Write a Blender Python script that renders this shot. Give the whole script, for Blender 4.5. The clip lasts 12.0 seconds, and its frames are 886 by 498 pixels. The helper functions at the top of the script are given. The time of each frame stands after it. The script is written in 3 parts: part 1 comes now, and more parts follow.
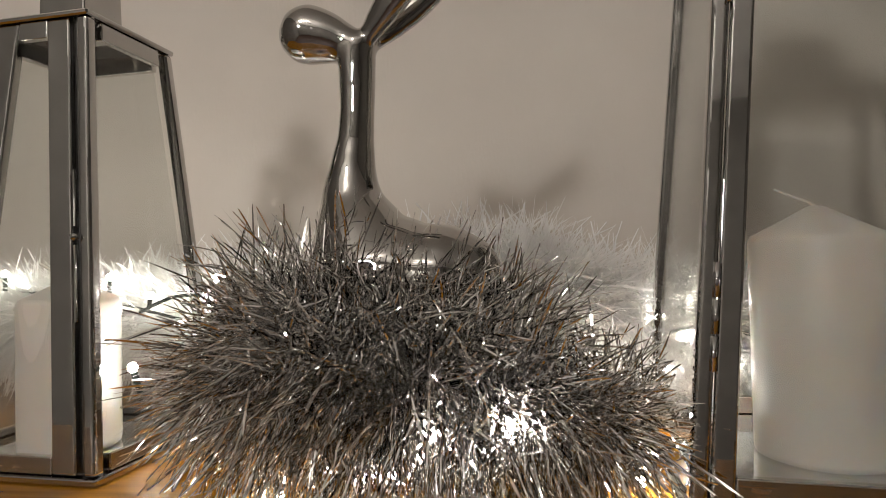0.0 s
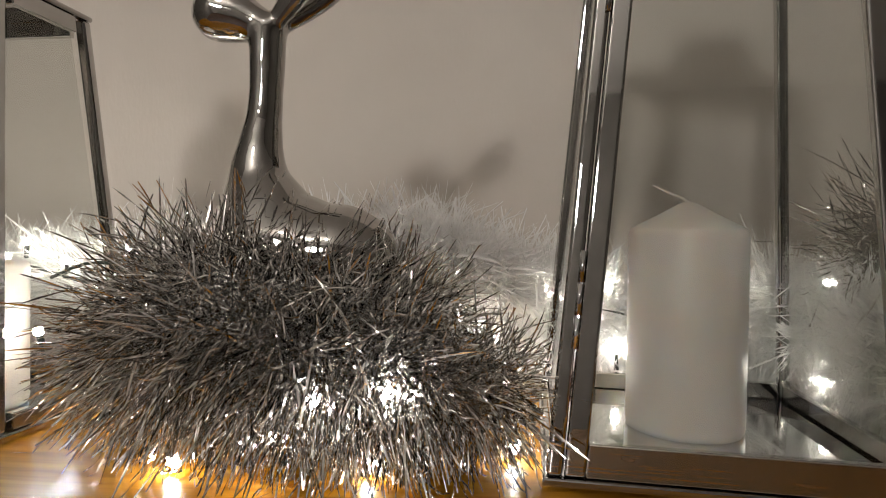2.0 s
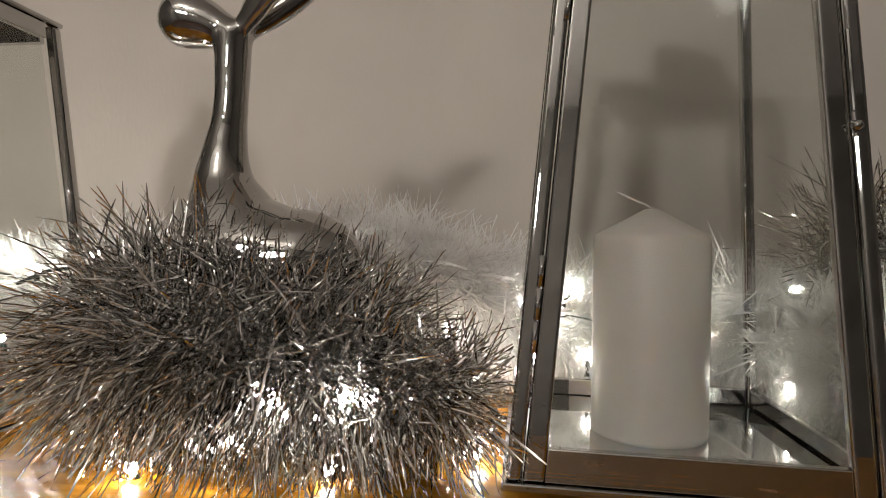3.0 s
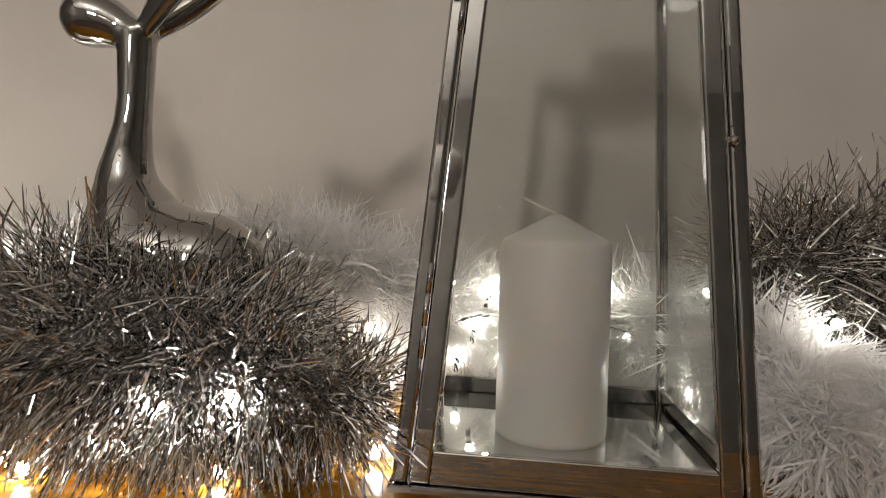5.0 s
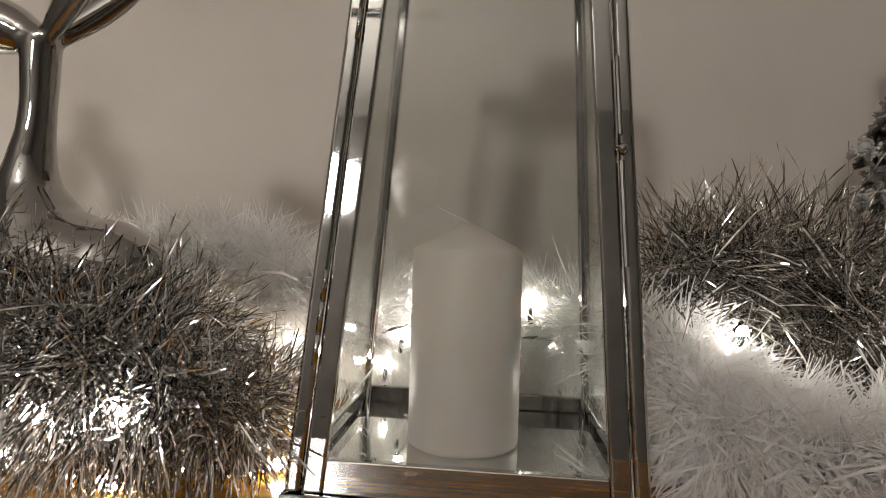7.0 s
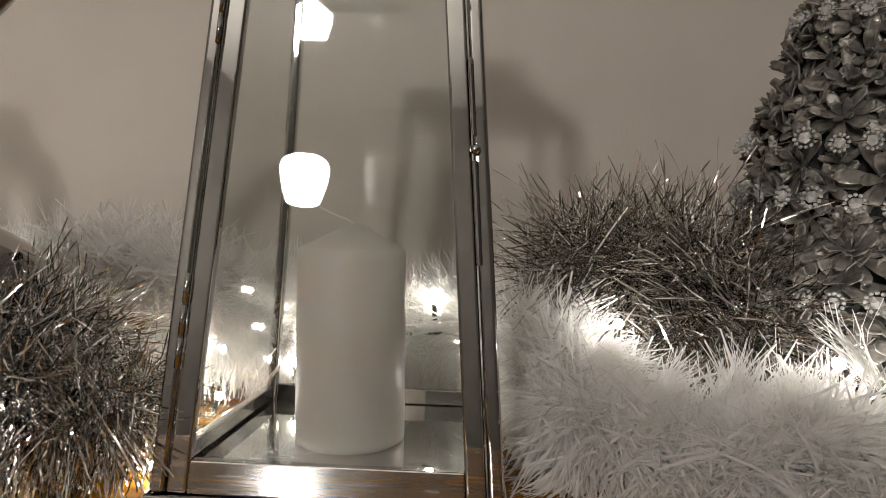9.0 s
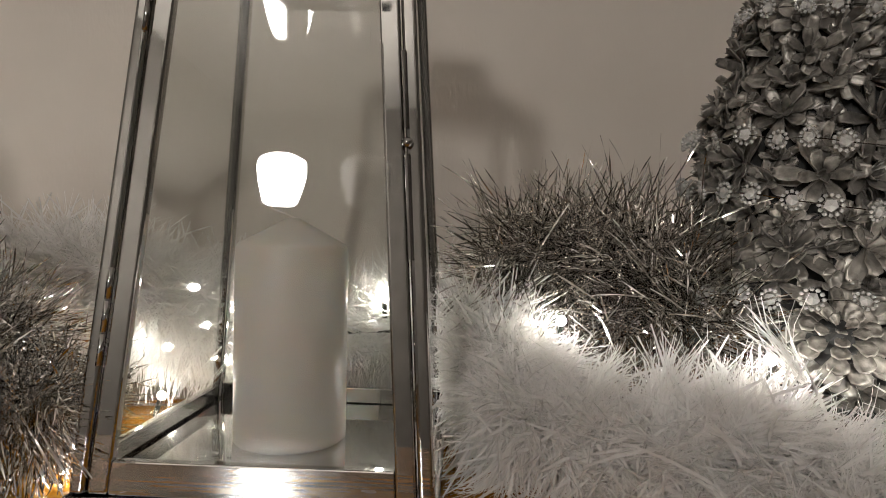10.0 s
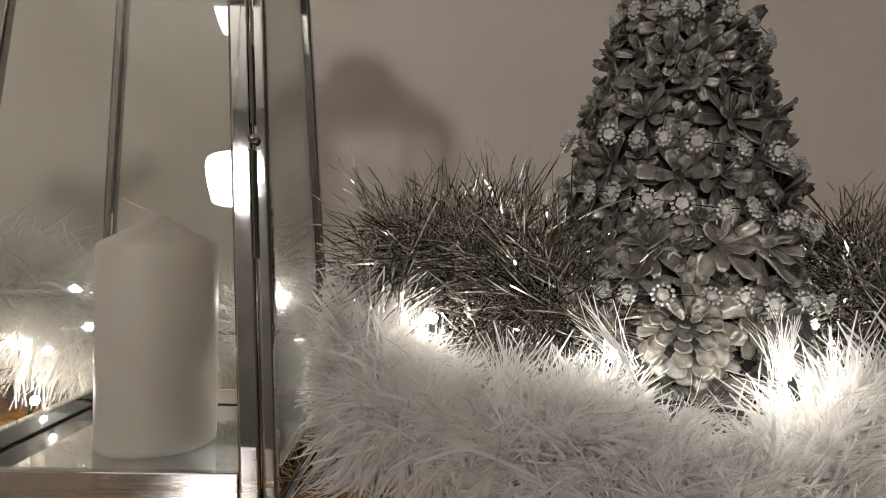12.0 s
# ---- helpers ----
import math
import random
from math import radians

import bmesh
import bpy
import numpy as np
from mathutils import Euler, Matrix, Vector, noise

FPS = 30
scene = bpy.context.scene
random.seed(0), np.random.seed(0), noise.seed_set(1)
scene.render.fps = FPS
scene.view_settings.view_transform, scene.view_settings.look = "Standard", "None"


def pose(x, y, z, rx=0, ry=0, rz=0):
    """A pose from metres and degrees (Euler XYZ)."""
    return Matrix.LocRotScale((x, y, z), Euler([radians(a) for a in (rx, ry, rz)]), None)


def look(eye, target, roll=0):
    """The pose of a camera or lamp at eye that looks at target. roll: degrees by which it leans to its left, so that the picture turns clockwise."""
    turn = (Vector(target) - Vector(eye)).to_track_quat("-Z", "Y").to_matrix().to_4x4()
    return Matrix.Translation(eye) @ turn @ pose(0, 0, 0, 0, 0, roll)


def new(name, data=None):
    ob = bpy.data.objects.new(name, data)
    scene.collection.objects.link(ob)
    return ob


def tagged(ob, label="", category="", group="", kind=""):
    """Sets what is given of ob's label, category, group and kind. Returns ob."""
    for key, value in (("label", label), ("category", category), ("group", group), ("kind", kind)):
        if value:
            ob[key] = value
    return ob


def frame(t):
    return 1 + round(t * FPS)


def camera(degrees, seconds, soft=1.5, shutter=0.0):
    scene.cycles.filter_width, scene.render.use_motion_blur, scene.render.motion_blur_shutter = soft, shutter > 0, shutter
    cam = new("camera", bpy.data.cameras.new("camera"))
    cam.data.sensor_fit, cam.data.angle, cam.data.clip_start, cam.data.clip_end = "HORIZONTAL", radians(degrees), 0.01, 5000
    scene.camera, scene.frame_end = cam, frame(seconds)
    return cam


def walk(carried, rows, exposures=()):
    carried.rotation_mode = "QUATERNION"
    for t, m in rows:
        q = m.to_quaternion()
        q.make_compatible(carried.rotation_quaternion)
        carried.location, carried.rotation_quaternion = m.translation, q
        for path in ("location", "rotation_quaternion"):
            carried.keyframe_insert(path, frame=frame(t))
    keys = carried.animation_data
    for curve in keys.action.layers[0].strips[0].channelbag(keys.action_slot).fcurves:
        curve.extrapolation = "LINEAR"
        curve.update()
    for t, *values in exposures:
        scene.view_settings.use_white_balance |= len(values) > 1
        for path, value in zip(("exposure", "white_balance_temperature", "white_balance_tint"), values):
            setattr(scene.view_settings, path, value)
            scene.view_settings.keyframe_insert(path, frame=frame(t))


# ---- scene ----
cam = camera(71.97, 12.0, soft=0.9)
PATH = [
    (0, (-0.1281, -0.3911, 0.1292), (-0.6197, 1.5471, 0.1709), -1.34),
    (0.5, (-0.1158, -0.3920, 0.1306), (-0.5767, 1.5542, 0.1335), -1.23),
    (1, (-0.1098, -0.4004, 0.1328), (-0.5588, 1.5485, 0.1217), 0.41),
    (1.5, (-0.1009, -0.4063, 0.1307), (-0.4985, 1.5535, 0.0978), 0.94),
    (2, (-0.0891, -0.4051, 0.1311), (-0.4423, 1.5632, 0.0961), 0.93),
    (2.5, (-0.0801, -0.4064, 0.1315), (-0.4326, 1.5622, 0.1056), 0.63),
    (3, (-0.0722, -0.4037, 0.1284), (-0.3984, 1.5695, 0.1280), 0.99),
    (3.2, (-0.0690, -0.4040, 0.1289), (-0.3994, 1.5685, 0.1367), 0.98),
    (4.8, (-0.0282, -0.4023, 0.1396), (-0.3182, 1.5763, 0.1068), 1.63),
    (5, (-0.0222, -0.4013, 0.1401), (-0.2938, 1.5797, 0.0997), 1.71),
    (5.5, (-0.0111, -0.4005, 0.1391), (-0.2543, 1.5844, 0.1065), 1.80),
    (6, (-0.0014, -0.3980, 0.1389), (-0.2419, 1.5874, 0.1275), 1.88),
    (6.5, (0.0143, -0.3952, 0.1357), (-0.1915, 1.5942, 0.1525), 1.76),
    (7, (0.0259, -0.3957, 0.1370), (-0.1972, 1.5918, 0.1476), 1.69),
    (7.2, (0.0317, -0.3960, 0.1390), (-0.1882, 1.5919, 0.1520), 1.68),
    (8.8, (0.0865, -0.3954, 0.1434), (-0.0990, 1.5959, 0.1298), 0.67),
    (9, (0.0943, -0.3949, 0.1424), (-0.0805, 1.5974, 0.1313), 0.75),
    (9.5, (0.1058, -0.3921, 0.1442), (-0.0354, 1.6029, 0.1330), 0.91),
    (10, (0.1211, -0.3872, 0.1394), (0.0013, 1.6092, 0.1325), 0.91),
    (10.5, (0.1367, -0.3871, 0.1406), (0.0446, 1.6107, 0.1361), 0.82),
    (11, (0.1527, -0.3852, 0.1383), (0.0885, 1.6138, 0.1396), 0.95),
    (11.5, (0.1686, -0.3813, 0.1371), (0.1285, 1.6183, 0.1286), 1.18),
    (12, (0.1821, -0.3844, 0.1388), (0.1792, 1.6156, 0.1348), 0.70),
]
walk(cam, [(t, look(eye, target, roll)) for t, eye, target, roll in PATH], [(0, 0.03), (3, -0.08), (7, -0.07), (12, -0.10)])

# ---- light ----
world = bpy.data.worlds.new("world")
scene.world = world
world.use_nodes = True
world.node_tree.nodes["Background"].inputs[0].default_value = (0.10, 0.085, 0.07, 1)
world.node_tree.nodes["Background"].inputs[1].default_value = 0.3
LAMP_POWER = 114.0
CEILING_FILL_POWER = 96.0
BULB_POWER = 400.0

# ---- materials ----


def material(name):
    m = bpy.data.materials.new(name)
    m.use_nodes = True
    return m, m.node_tree, m.node_tree.nodes["Principled BSDF"]


def noise_to(nt, socket, scale, low, high, detail=4, stretch=(1, 1, 1), coord="Object"):
    tc = nt.nodes.new("ShaderNodeTexCoord")
    mp = nt.nodes.new("ShaderNodeMapping")
    mp.inputs["Scale"].default_value = stretch
    tx = nt.nodes.new("ShaderNodeTexNoise")
    tx.inputs["Scale"].default_value, tx.inputs["Detail"].default_value = scale, detail
    ramp = nt.nodes.new("ShaderNodeValToRGB")
    ramp.color_ramp.elements[0].position, ramp.color_ramp.elements[1].position = 0.3, 0.7
    ramp.color_ramp.elements[0].color, ramp.color_ramp.elements[1].color = (*low, 1), (*high, 1)
    nt.links.new(tc.outputs[coord], mp.inputs[0])
    nt.links.new(mp.outputs[0], tx.inputs["Vector"])
    nt.links.new(tx.outputs[0], ramp.inputs[0])
    if socket is not None:
        nt.links.new(ramp.outputs[0], socket)
    return tx, ramp


def bump(nt, bsdf, source, strength, distance):
    b = nt.nodes.new("ShaderNodeBump")
    b.inputs["Strength"].default_value, b.inputs["Distance"].default_value = strength, distance
    nt.links.new(source, b.inputs["Height"])
    nt.links.new(b.outputs[0], bsdf.inputs["Normal"])


def grey(v):
    return (v, v, v)


def wall_material():
    m, nt, b = material("painted_wall")
    b.inputs["Roughness"].default_value = 0.85
    noise_to(nt, b.inputs["Base Color"], 5, (0.62, 0.56, 0.50), (0.68, 0.62, 0.56))
    tx, _ = noise_to(nt, None, 260, grey(0), grey(1), 3, (1, 1, 0.35))
    bump(nt, b, tx.outputs[0], 0.25, 0.001)
    return m


def wood_material():
    m, nt, b = material("varnished_wood")
    tx, ramp = noise_to(nt, b.inputs["Base Color"], 9, (0.24, 0.094, 0.007), (0.42, 0.190, 0.016), 6, (1, 14, 4))
    noise_to(nt, b.inputs["Roughness"], 30, grey(0.15), grey(0.28))
    b.inputs["Coat Weight"].default_value, b.inputs["Coat Roughness"].default_value = 0.3, 0.14
    bump(nt, b, tx.outputs[0], 0.08, 0.001)
    return m


def chrome_material(name, low, high, rough0, rough1, scale=60):
    m, nt, b = material(name)
    b.inputs["Metallic"].default_value = 1
    noise_to(nt, b.inputs["Base Color"], scale * 0.3, low, high)
    noise_to(nt, b.inputs["Roughness"], scale, grey(rough0), grey(rough1), 5)
    return m


def glass_material():
    m = bpy.data.materials.new("clear_glass")
    m.use_nodes = True
    nt = m.node_tree
    nt.nodes.clear()
    out = nt.nodes.new("ShaderNodeOutputMaterial")
    mix = nt.nodes.new("ShaderNodeMixShader")
    clear = nt.nodes.new("ShaderNodeBsdfTransparent")
    gloss = nt.nodes.new("ShaderNodeBsdfGlossy")
    facing = nt.nodes.new("ShaderNodeLayerWeight")
    facing.inputs["Blend"].default_value = 0.5
    power = nt.nodes.new("ShaderNodeMath")
    power.operation = "POWER"
    power.inputs[1].default_value = 5.0
    scaled = nt.nodes.new("ShaderNodeMath")
    scaled.operation = "MULTIPLY_ADD"
    scaled.inputs[1].default_value, scaled.inputs[2].default_value = 0.8, 0.045
    clear.inputs[0].default_value = (0.95, 0.957, 0.948, 1)
    gloss.inputs["Roughness"].default_value = 0.01
    nt.links.new(facing.outputs["Facing"], power.inputs[0])
    nt.links.new(power.outputs[0], scaled.inputs[0])
    nt.links.new(scaled.outputs[0], mix.inputs[0])
    nt.links.new(clear.outputs[0], mix.inputs[1])
    nt.links.new(gloss.outputs[0], mix.inputs[2])
    nt.links.new(mix.outputs[0], out.inputs[0])
    return m


def wax_material():
    m, nt, b = material("candle_wax")
    noise_to(nt, b.inputs["Base Color"], 40, (0.60, 0.555, 0.505), (0.66, 0.615, 0.565))
    b.inputs["Roughness"].default_value = 0.42
    b.inputs["Subsurface Weight"].default_value = 0.6
    b.inputs["Subsurface Radius"].default_value = (0.012, 0.008, 0.005)
    b.inputs["Subsurface Scale"].default_value = 1.0
    tx, _ = noise_to(nt, None, 120, grey(0), grey(1))
    bump(nt, b, tx.outputs[0], 0.12, 0.0008)
    return m


def strand_material(name, low, high, metal, rough, through_light=0.0):
    m, nt, b = material(name)
    geo = nt.nodes.new("ShaderNodeNewGeometry")
    ramp = nt.nodes.new("ShaderNodeValToRGB")
    ramp.color_ramp.elements[0].color, ramp.color_ramp.elements[1].color = (*low, 1), (*high, 1)
    nt.links.new(geo.outputs["Random Per Island"], ramp.inputs[0])
    nt.links.new(ramp.outputs[0], b.inputs["Base Color"])
    b.inputs["Metallic"].default_value = metal
    vary = nt.nodes.new("ShaderNodeMapRange")
    vary.inputs["To Min"].default_value, vary.inputs["To Max"].default_value = rough * 0.2, rough * 1.7
    nt.links.new(geo.outputs["Random Per Island"], vary.inputs["Value"])
    nt.links.new(vary.outputs[0], b.inputs["Roughness"])
    if through_light:
        out = nt.nodes["Material Output"]
        mix = nt.nodes.new("ShaderNodeMixShader")
        tr = nt.nodes.new("ShaderNodeBsdfTranslucent")
        nt.links.new(ramp.outputs[0], tr.inputs[0])
        mix.inputs[0].default_value = through_light
        nt.links.new(b.outputs[0], mix.inputs[1])
        nt.links.new(tr.outputs[0], mix.inputs[2])
        nt.links.new(mix.outputs[0], out.inputs[0])
    return m


def cone_material():
    m, nt, b = material("frosted_cone_scale")
    info = nt.nodes.new("ShaderNodeObjectInfo")
    tx, ramp = noise_to(nt, None, 150, (0.16, 0.150, 0.136), (0.47, 0.44, 0.40), 6)
    mul = nt.nodes.new("ShaderNodeMix")
    mul.data_type, mul.blend_type = "RGBA", "MULTIPLY"
    vary = nt.nodes.new("ShaderNodeMapRange")
    vary.inputs["To Min"].default_value, vary.inputs["To Max"].default_value = 0.7, 1.1
    nt.links.new(info.outputs["Random"], vary.inputs["Value"])
    mul.inputs[0].default_value = 1
    nt.links.new(ramp.outputs[0], mul.inputs[6])
    nt.links.new(vary.outputs[0], mul.inputs[7])
    nt.links.new(mul.outputs[2], b.inputs["Base Color"])
    b.inputs["Roughness"].default_value = 0.34
    b.inputs["Metallic"].default_value = 0.45
    t2, _ = noise_to(nt, None, 400, grey(0), grey(1))
    bump(nt, b, t2.outputs[0], 0.3, 0.0006)
    return m


def glow_material(name, colour, power):
    m, nt, b = material(name)
    b.inputs["Base Color"].default_value = (*colour, 1)
    b.inputs["Emission Color"].default_value = (*colour, 1)
    b.inputs["Emission Strength"].default_value = power
    return m


def plain_material(name, low, high, rough, scale=30):
    m, nt, b = material(name)
    noise_to(nt, b.inputs["Base Color"], scale, low, high)
    b.inputs["Roughness"].default_value = rough
    return m


WALL = wall_material()
WOOD = wood_material()
STEEL = chrome_material("polished_steel", (0.50, 0.49, 0.475), (0.58, 0.57, 0.555), 0.02, 0.06)
DARK_STEEL = chrome_material("dark_steel", grey(0.16), grey(0.22), 0.12, 0.25)
MIRROR = chrome_material("mirror_plate", grey(0.62), grey(0.70), 0.03, 0.10)
CHROME = chrome_material("chrome_glaze", (0.46, 0.445, 0.43), (0.52, 0.505, 0.485), 0.03, 0.06, 25)
GLASS = glass_material()
WAX = wax_material()
SILVER = strand_material("silver_tinsel", (0.66, 0.65, 0.635), (0.99, 0.975, 0.955), 1.0, 0.10)
GUNMETAL = strand_material("gunmetal_tinsel", (0.50, 0.48, 0.455), (0.97, 0.94, 0.90), 1.0, 0.10)
WHITE = strand_material("white_plume", (0.90, 0.885, 0.87), (0.96, 0.945, 0.93), 0.0, 0.5, 0.5)
PEARL = strand_material("pearl_strand", (0.88, 0.865, 0.85), (0.95, 0.935, 0.92), 0.0, 0.15, 0.5)
CONE = cone_material()
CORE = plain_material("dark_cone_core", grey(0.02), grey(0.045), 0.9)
WIRE = plain_material("dark_green_cable", (0.010, 0.016, 0.012), (0.02, 0.028, 0.02), 0.45)
BULB = glow_material("lit_bulb", (1.0, 0.95, 0.86), BULB_POWER)
SHADE = glow_material("lit_shade", (1.0, 0.96, 0.915), LAMP_POWER)
CEILING_FILL_SHADE = glow_material("ceiling_fill_glow", (1.0, 0.94, 0.87), CEILING_FILL_POWER)
OPAL = plain_material("opal_glass", (0.80, 0.78, 0.74), (0.84, 0.82, 0.78), 0.15)
PLASTER = plain_material("ceiling_paint", (0.60, 0.57, 0.53), (0.66, 0.63, 0.59), 0.9, 4)
DARKENED_ROOM_WALL = plain_material("darkened_room_paint", (0.15, 0.139, 0.125), (0.20, 0.186, 0.168), 0.9, 4)
FLOOR = plain_material("brown_boards", (0.032, 0.016, 0.010), (0.07, 0.033, 0.019), 0.55, 8)
CRYSTAL, _nt, _b = material("crystal_bead")
_b.inputs["Base Color"].default_value = (0.80, 0.79, 0.77, 1)
_b.inputs["Roughness"].default_value = 0.03
_b.inputs["Transmission Weight"].default_value = 0.5
_b.inputs["IOR"].default_value = 1.6

# ---- helpers of this scene ----


def mesh_of(name, bm, mat, smooth=True):
    me = bpy.data.meshes.new(name)
    bm.normal_update()
    bm.to_mesh(me)
    bm.free()
    me.materials.append(mat)
    if smooth:
        for p in me.polygons:
            p.use_smooth = True
    return me


def part(name, bm, mat, parent=None, label="", smooth=False):
    ob = new(name, mesh_of(name, bm, mat, smooth))
    if parent is not None:
        ob.parent = parent
    return tagged(ob, label)


def empty(name, m=None):
    ob = new(name)
    ob.empty_display_size = 0.02
    if m is not None:
        ob.matrix_world = m
    return ob


def hexa(bm, low, high):
    """A solid between two rings of four points."""
    a = [bm.verts.new(p) for p in low]
    b = [bm.verts.new(p) for p in high]
    bm.faces.new(a[::-1])
    bm.faces.new(b)
    for i in range(4):
        j = (i + 1) % 4
        bm.faces.new((a[i], a[j], b[j], b[i]))


def box(bm, x0, x1, y0, y1, z0, z1):
    ring = ((x0, y0), (x1, y0), (x1, y1), (x0, y1))
    hexa(bm, [(x, y, z0) for x, y in ring], [(x, y, z1) for x, y in ring])


def bevel(bm, width, segments=2):
    bmesh.ops.bevel(bm, geom=bm.edges[:], offset=width, segments=segments, affect="EDGES", profile=0.5)
    return bm


def lathe(bm, profile, steps=32, centre=(0, 0, 0)):
    rings = []
    for r, z in profile:
        rings.append([bm.verts.new((centre[0] + r * math.cos(2 * math.pi * i / steps), centre[1] + r * math.sin(2 * math.pi * i / steps), centre[2] + z)) for i in range(steps)])
    for a, b in zip(rings, rings[1:]):
        for i in range(steps):
            j = (i + 1) % steps
            bm.faces.new((a[i], a[j], b[j], b[i]))
    bm.faces.new(rings[0][::-1])
    bm.faces.new(rings[-1])


def smooth_line(points, steps):
    """A Catmull-Rom line through the points."""
    p = [Vector(v) for v in points]
    p = [2 * p[0] - p[1], *p, 2 * p[-1] - p[-2]]
    out = []
    for i in range(1, len(p) - 2):
        for k in range(steps):
            t = k / steps
            a, b, c, d = p[i - 1 : i + 3]
            out.append(0.5 * (2 * b + (c - a) * t + (2 * a - 5 * b + 4 * c - d) * t * t + (3 * b - a - 3 * c + d) * t**3))
    out.append(p[-2])
    return out


def tube(bm, line, radii, sides=8, flat=None):
    """A tube along a line, its radius and flatness given point by point."""
    rings, side = [], Vector((0, 1, 0))
    for i, c in enumerate(line):
        d = (line[min(i + 1, len(line) - 1)] - line[max(i - 1, 0)]).normalized()
        u = (side - d * side.dot(d)).normalized() if abs(side.dot(d)) < 0.99 else d.orthogonal().normalized()
        side = u
        v = d.cross(u)
        r = radii[i] if hasattr(radii, "__len__") else radii
        f = flat[i] if flat is not None else 1.0
        rings.append([bm.verts.new(c + (u * (r * f * math.cos(2 * math.pi * k / sides)) + v * (r * math.sin(2 * math.pi * k / sides)))) for k in range(sides)])
    for a, b in zip(rings, rings[1:]):
        for k in range(sides):
            j = (k + 1) % sides
            bm.faces.new((a[k], a[j], b[j], b[k]))
    bm.faces.new(rings[0][::-1])
    bm.faces.new(rings[-1])


# ---- the room ----
TURN = 6.8  # the wall stands at a small angle to the lantern's front


def setting():
    bm = bmesh.new()
    box(bm, -2.2, 2.4, 0.0, 0.12, -0.95, 2.0)
    w = tagged(part("wall_north", bm, WALL), "beige painted wall behind the display", "wall", kind="structure")
    w.matrix_world = pose(0, 0.315, 0, 0, 0, TURN)
    # Unseen walls close the room; their colour is darkened so steel and chrome reflect dark.
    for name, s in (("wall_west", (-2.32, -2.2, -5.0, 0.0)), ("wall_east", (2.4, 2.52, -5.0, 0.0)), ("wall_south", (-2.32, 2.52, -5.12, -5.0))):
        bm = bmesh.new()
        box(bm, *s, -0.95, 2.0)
        w = tagged(part(name, bm, DARKENED_ROOM_WALL), "unseen room wall, darkened to dim the reflections in the steel", "wall", kind="structure")
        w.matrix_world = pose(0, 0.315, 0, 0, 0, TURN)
    bm = bmesh.new()
    box(bm, -2.32, 2.52, -5.12, 0.12, -1.05, -0.95)
    w = tagged(part("floor", bm, FLOOR), "dark brown wooden floor", "floor", kind="structure")
    w.matrix_world = pose(0, 0.315, 0, 0, 0, TURN)
    bm = bmesh.new()
    box(bm, -2.32, 2.52, -5.12, 0.12, 2.0, 2.1)
    w = tagged(part("ceiling", bm, PLASTER), "plain white ceiling", "ceiling", kind="structure")
    w.matrix_world = pose(0, 0.315, 0, 0, 0, TURN)


def sideboard():
    e = empty("sideboard", pose(0, 0.315, 0, 0, 0, TURN))
    tagged(e, "glossy orange-brown varnished wooden sideboard against the wall", "sideboard")
    bm = bmesh.new()
    box(bm, -1.0, 1.0, -0.60, -0.004, -0.03, 0.0)
    bevel(bm, 0.004)
    part("tabletop", bm, WOOD, e)
    bm = bmesh.new()
    box(bm, -0.97, 0.97, -0.56, -0.006, -0.90, -0.0305)
    bevel(bm, 0.003)
    part("body", bm, WOOD, e)
    bm = bmesh.new()
    box(bm, -0.94, 0.94, -0.52, -0.02, -0.95, -0.9005)
    part("plinth", bm, WOOD, e)


setting()
sideboard()

# ---- room lamps behind the camera: pendant reflected in the lantern glass, ceiling one added as fill ----


POT = [(0.0, -0.0791), (0.0418, -0.0791), (0.0484, -0.0725), (0.067, -0.0093), (0.0707, 0.0279), (0.0651, 0.0558), (0.0465, 0.0707), (0.0186, 0.0744), (0.0, 0.0744)]


def pendant_lamp():
    """Two apple-shaped glass shades on cords from one bar; only one of them is lit."""
    e = tagged(empty("pendant_lamp", pose(-0.790, -3.100, 2.0)), "pendant lamp with a lit and an unlit white glass shade", "lamp")
    z = -1.049
    bm = bmesh.new()
    box(bm, -0.10, 0.58, -0.03, 0.03, -0.03, -0.0005)
    bevel(bm, 0.006)
    part("ceiling_bar", bm, DARK_STEEL, e)
    for x, mat, label in ((0.0, SHADE, "lit white glass shade"), (0.47, OPAL, "unlit white glass shade")):
        bm = bmesh.new()
        tube(bm, [Vector((x, 0, -0.03)), Vector((x, 0, z + 0.15))], 0.004, 8)
        part("cord", bm, DARK_STEEL, e)
        bm = bmesh.new()
        lathe(bm, [(r * 1.97, h * (1.97 if h < 0.03 else 1.66)) for r, h in POT], 32, (x, 0, z))
        part("shade", bm, mat, e, label, True)


# Made-up fill light under the ceiling, added to brighten the display from above.
def ceiling_fill():
    e = tagged(empty("ceiling_fill", pose(-0.545, -2.48, 2.0)), "added ceiling fill light shaped as a white glass pot shade", "lamp")
    bm = bmesh.new()
    lathe(bm, [(0.0, -0.03), (0.06, -0.025), (0.07, -0.0005), (0.0, -0.0005)], 24)
    part("rose", bm, DARK_STEEL, e)
    for x, y, z in ((0.0, 0.06, -0.19),):
        bm = bmesh.new()
        tube(bm, smooth_line([(0, 0, -0.02), (x * 0.5, y * 0.5, -0.04), (x, y, -0.06), (x, y, z + 0.075)], 5), 0.006, 8)
        part("arm", bm, DARK_STEEL, e)
        bm = bmesh.new()
        lathe(bm, POT, 24, (x, y, z))
        part("shade", bm, CEILING_FILL_SHADE, e, "lit white glass shade", True)


pendant_lamp()
ceiling_fill()

# ---- lanterns ----


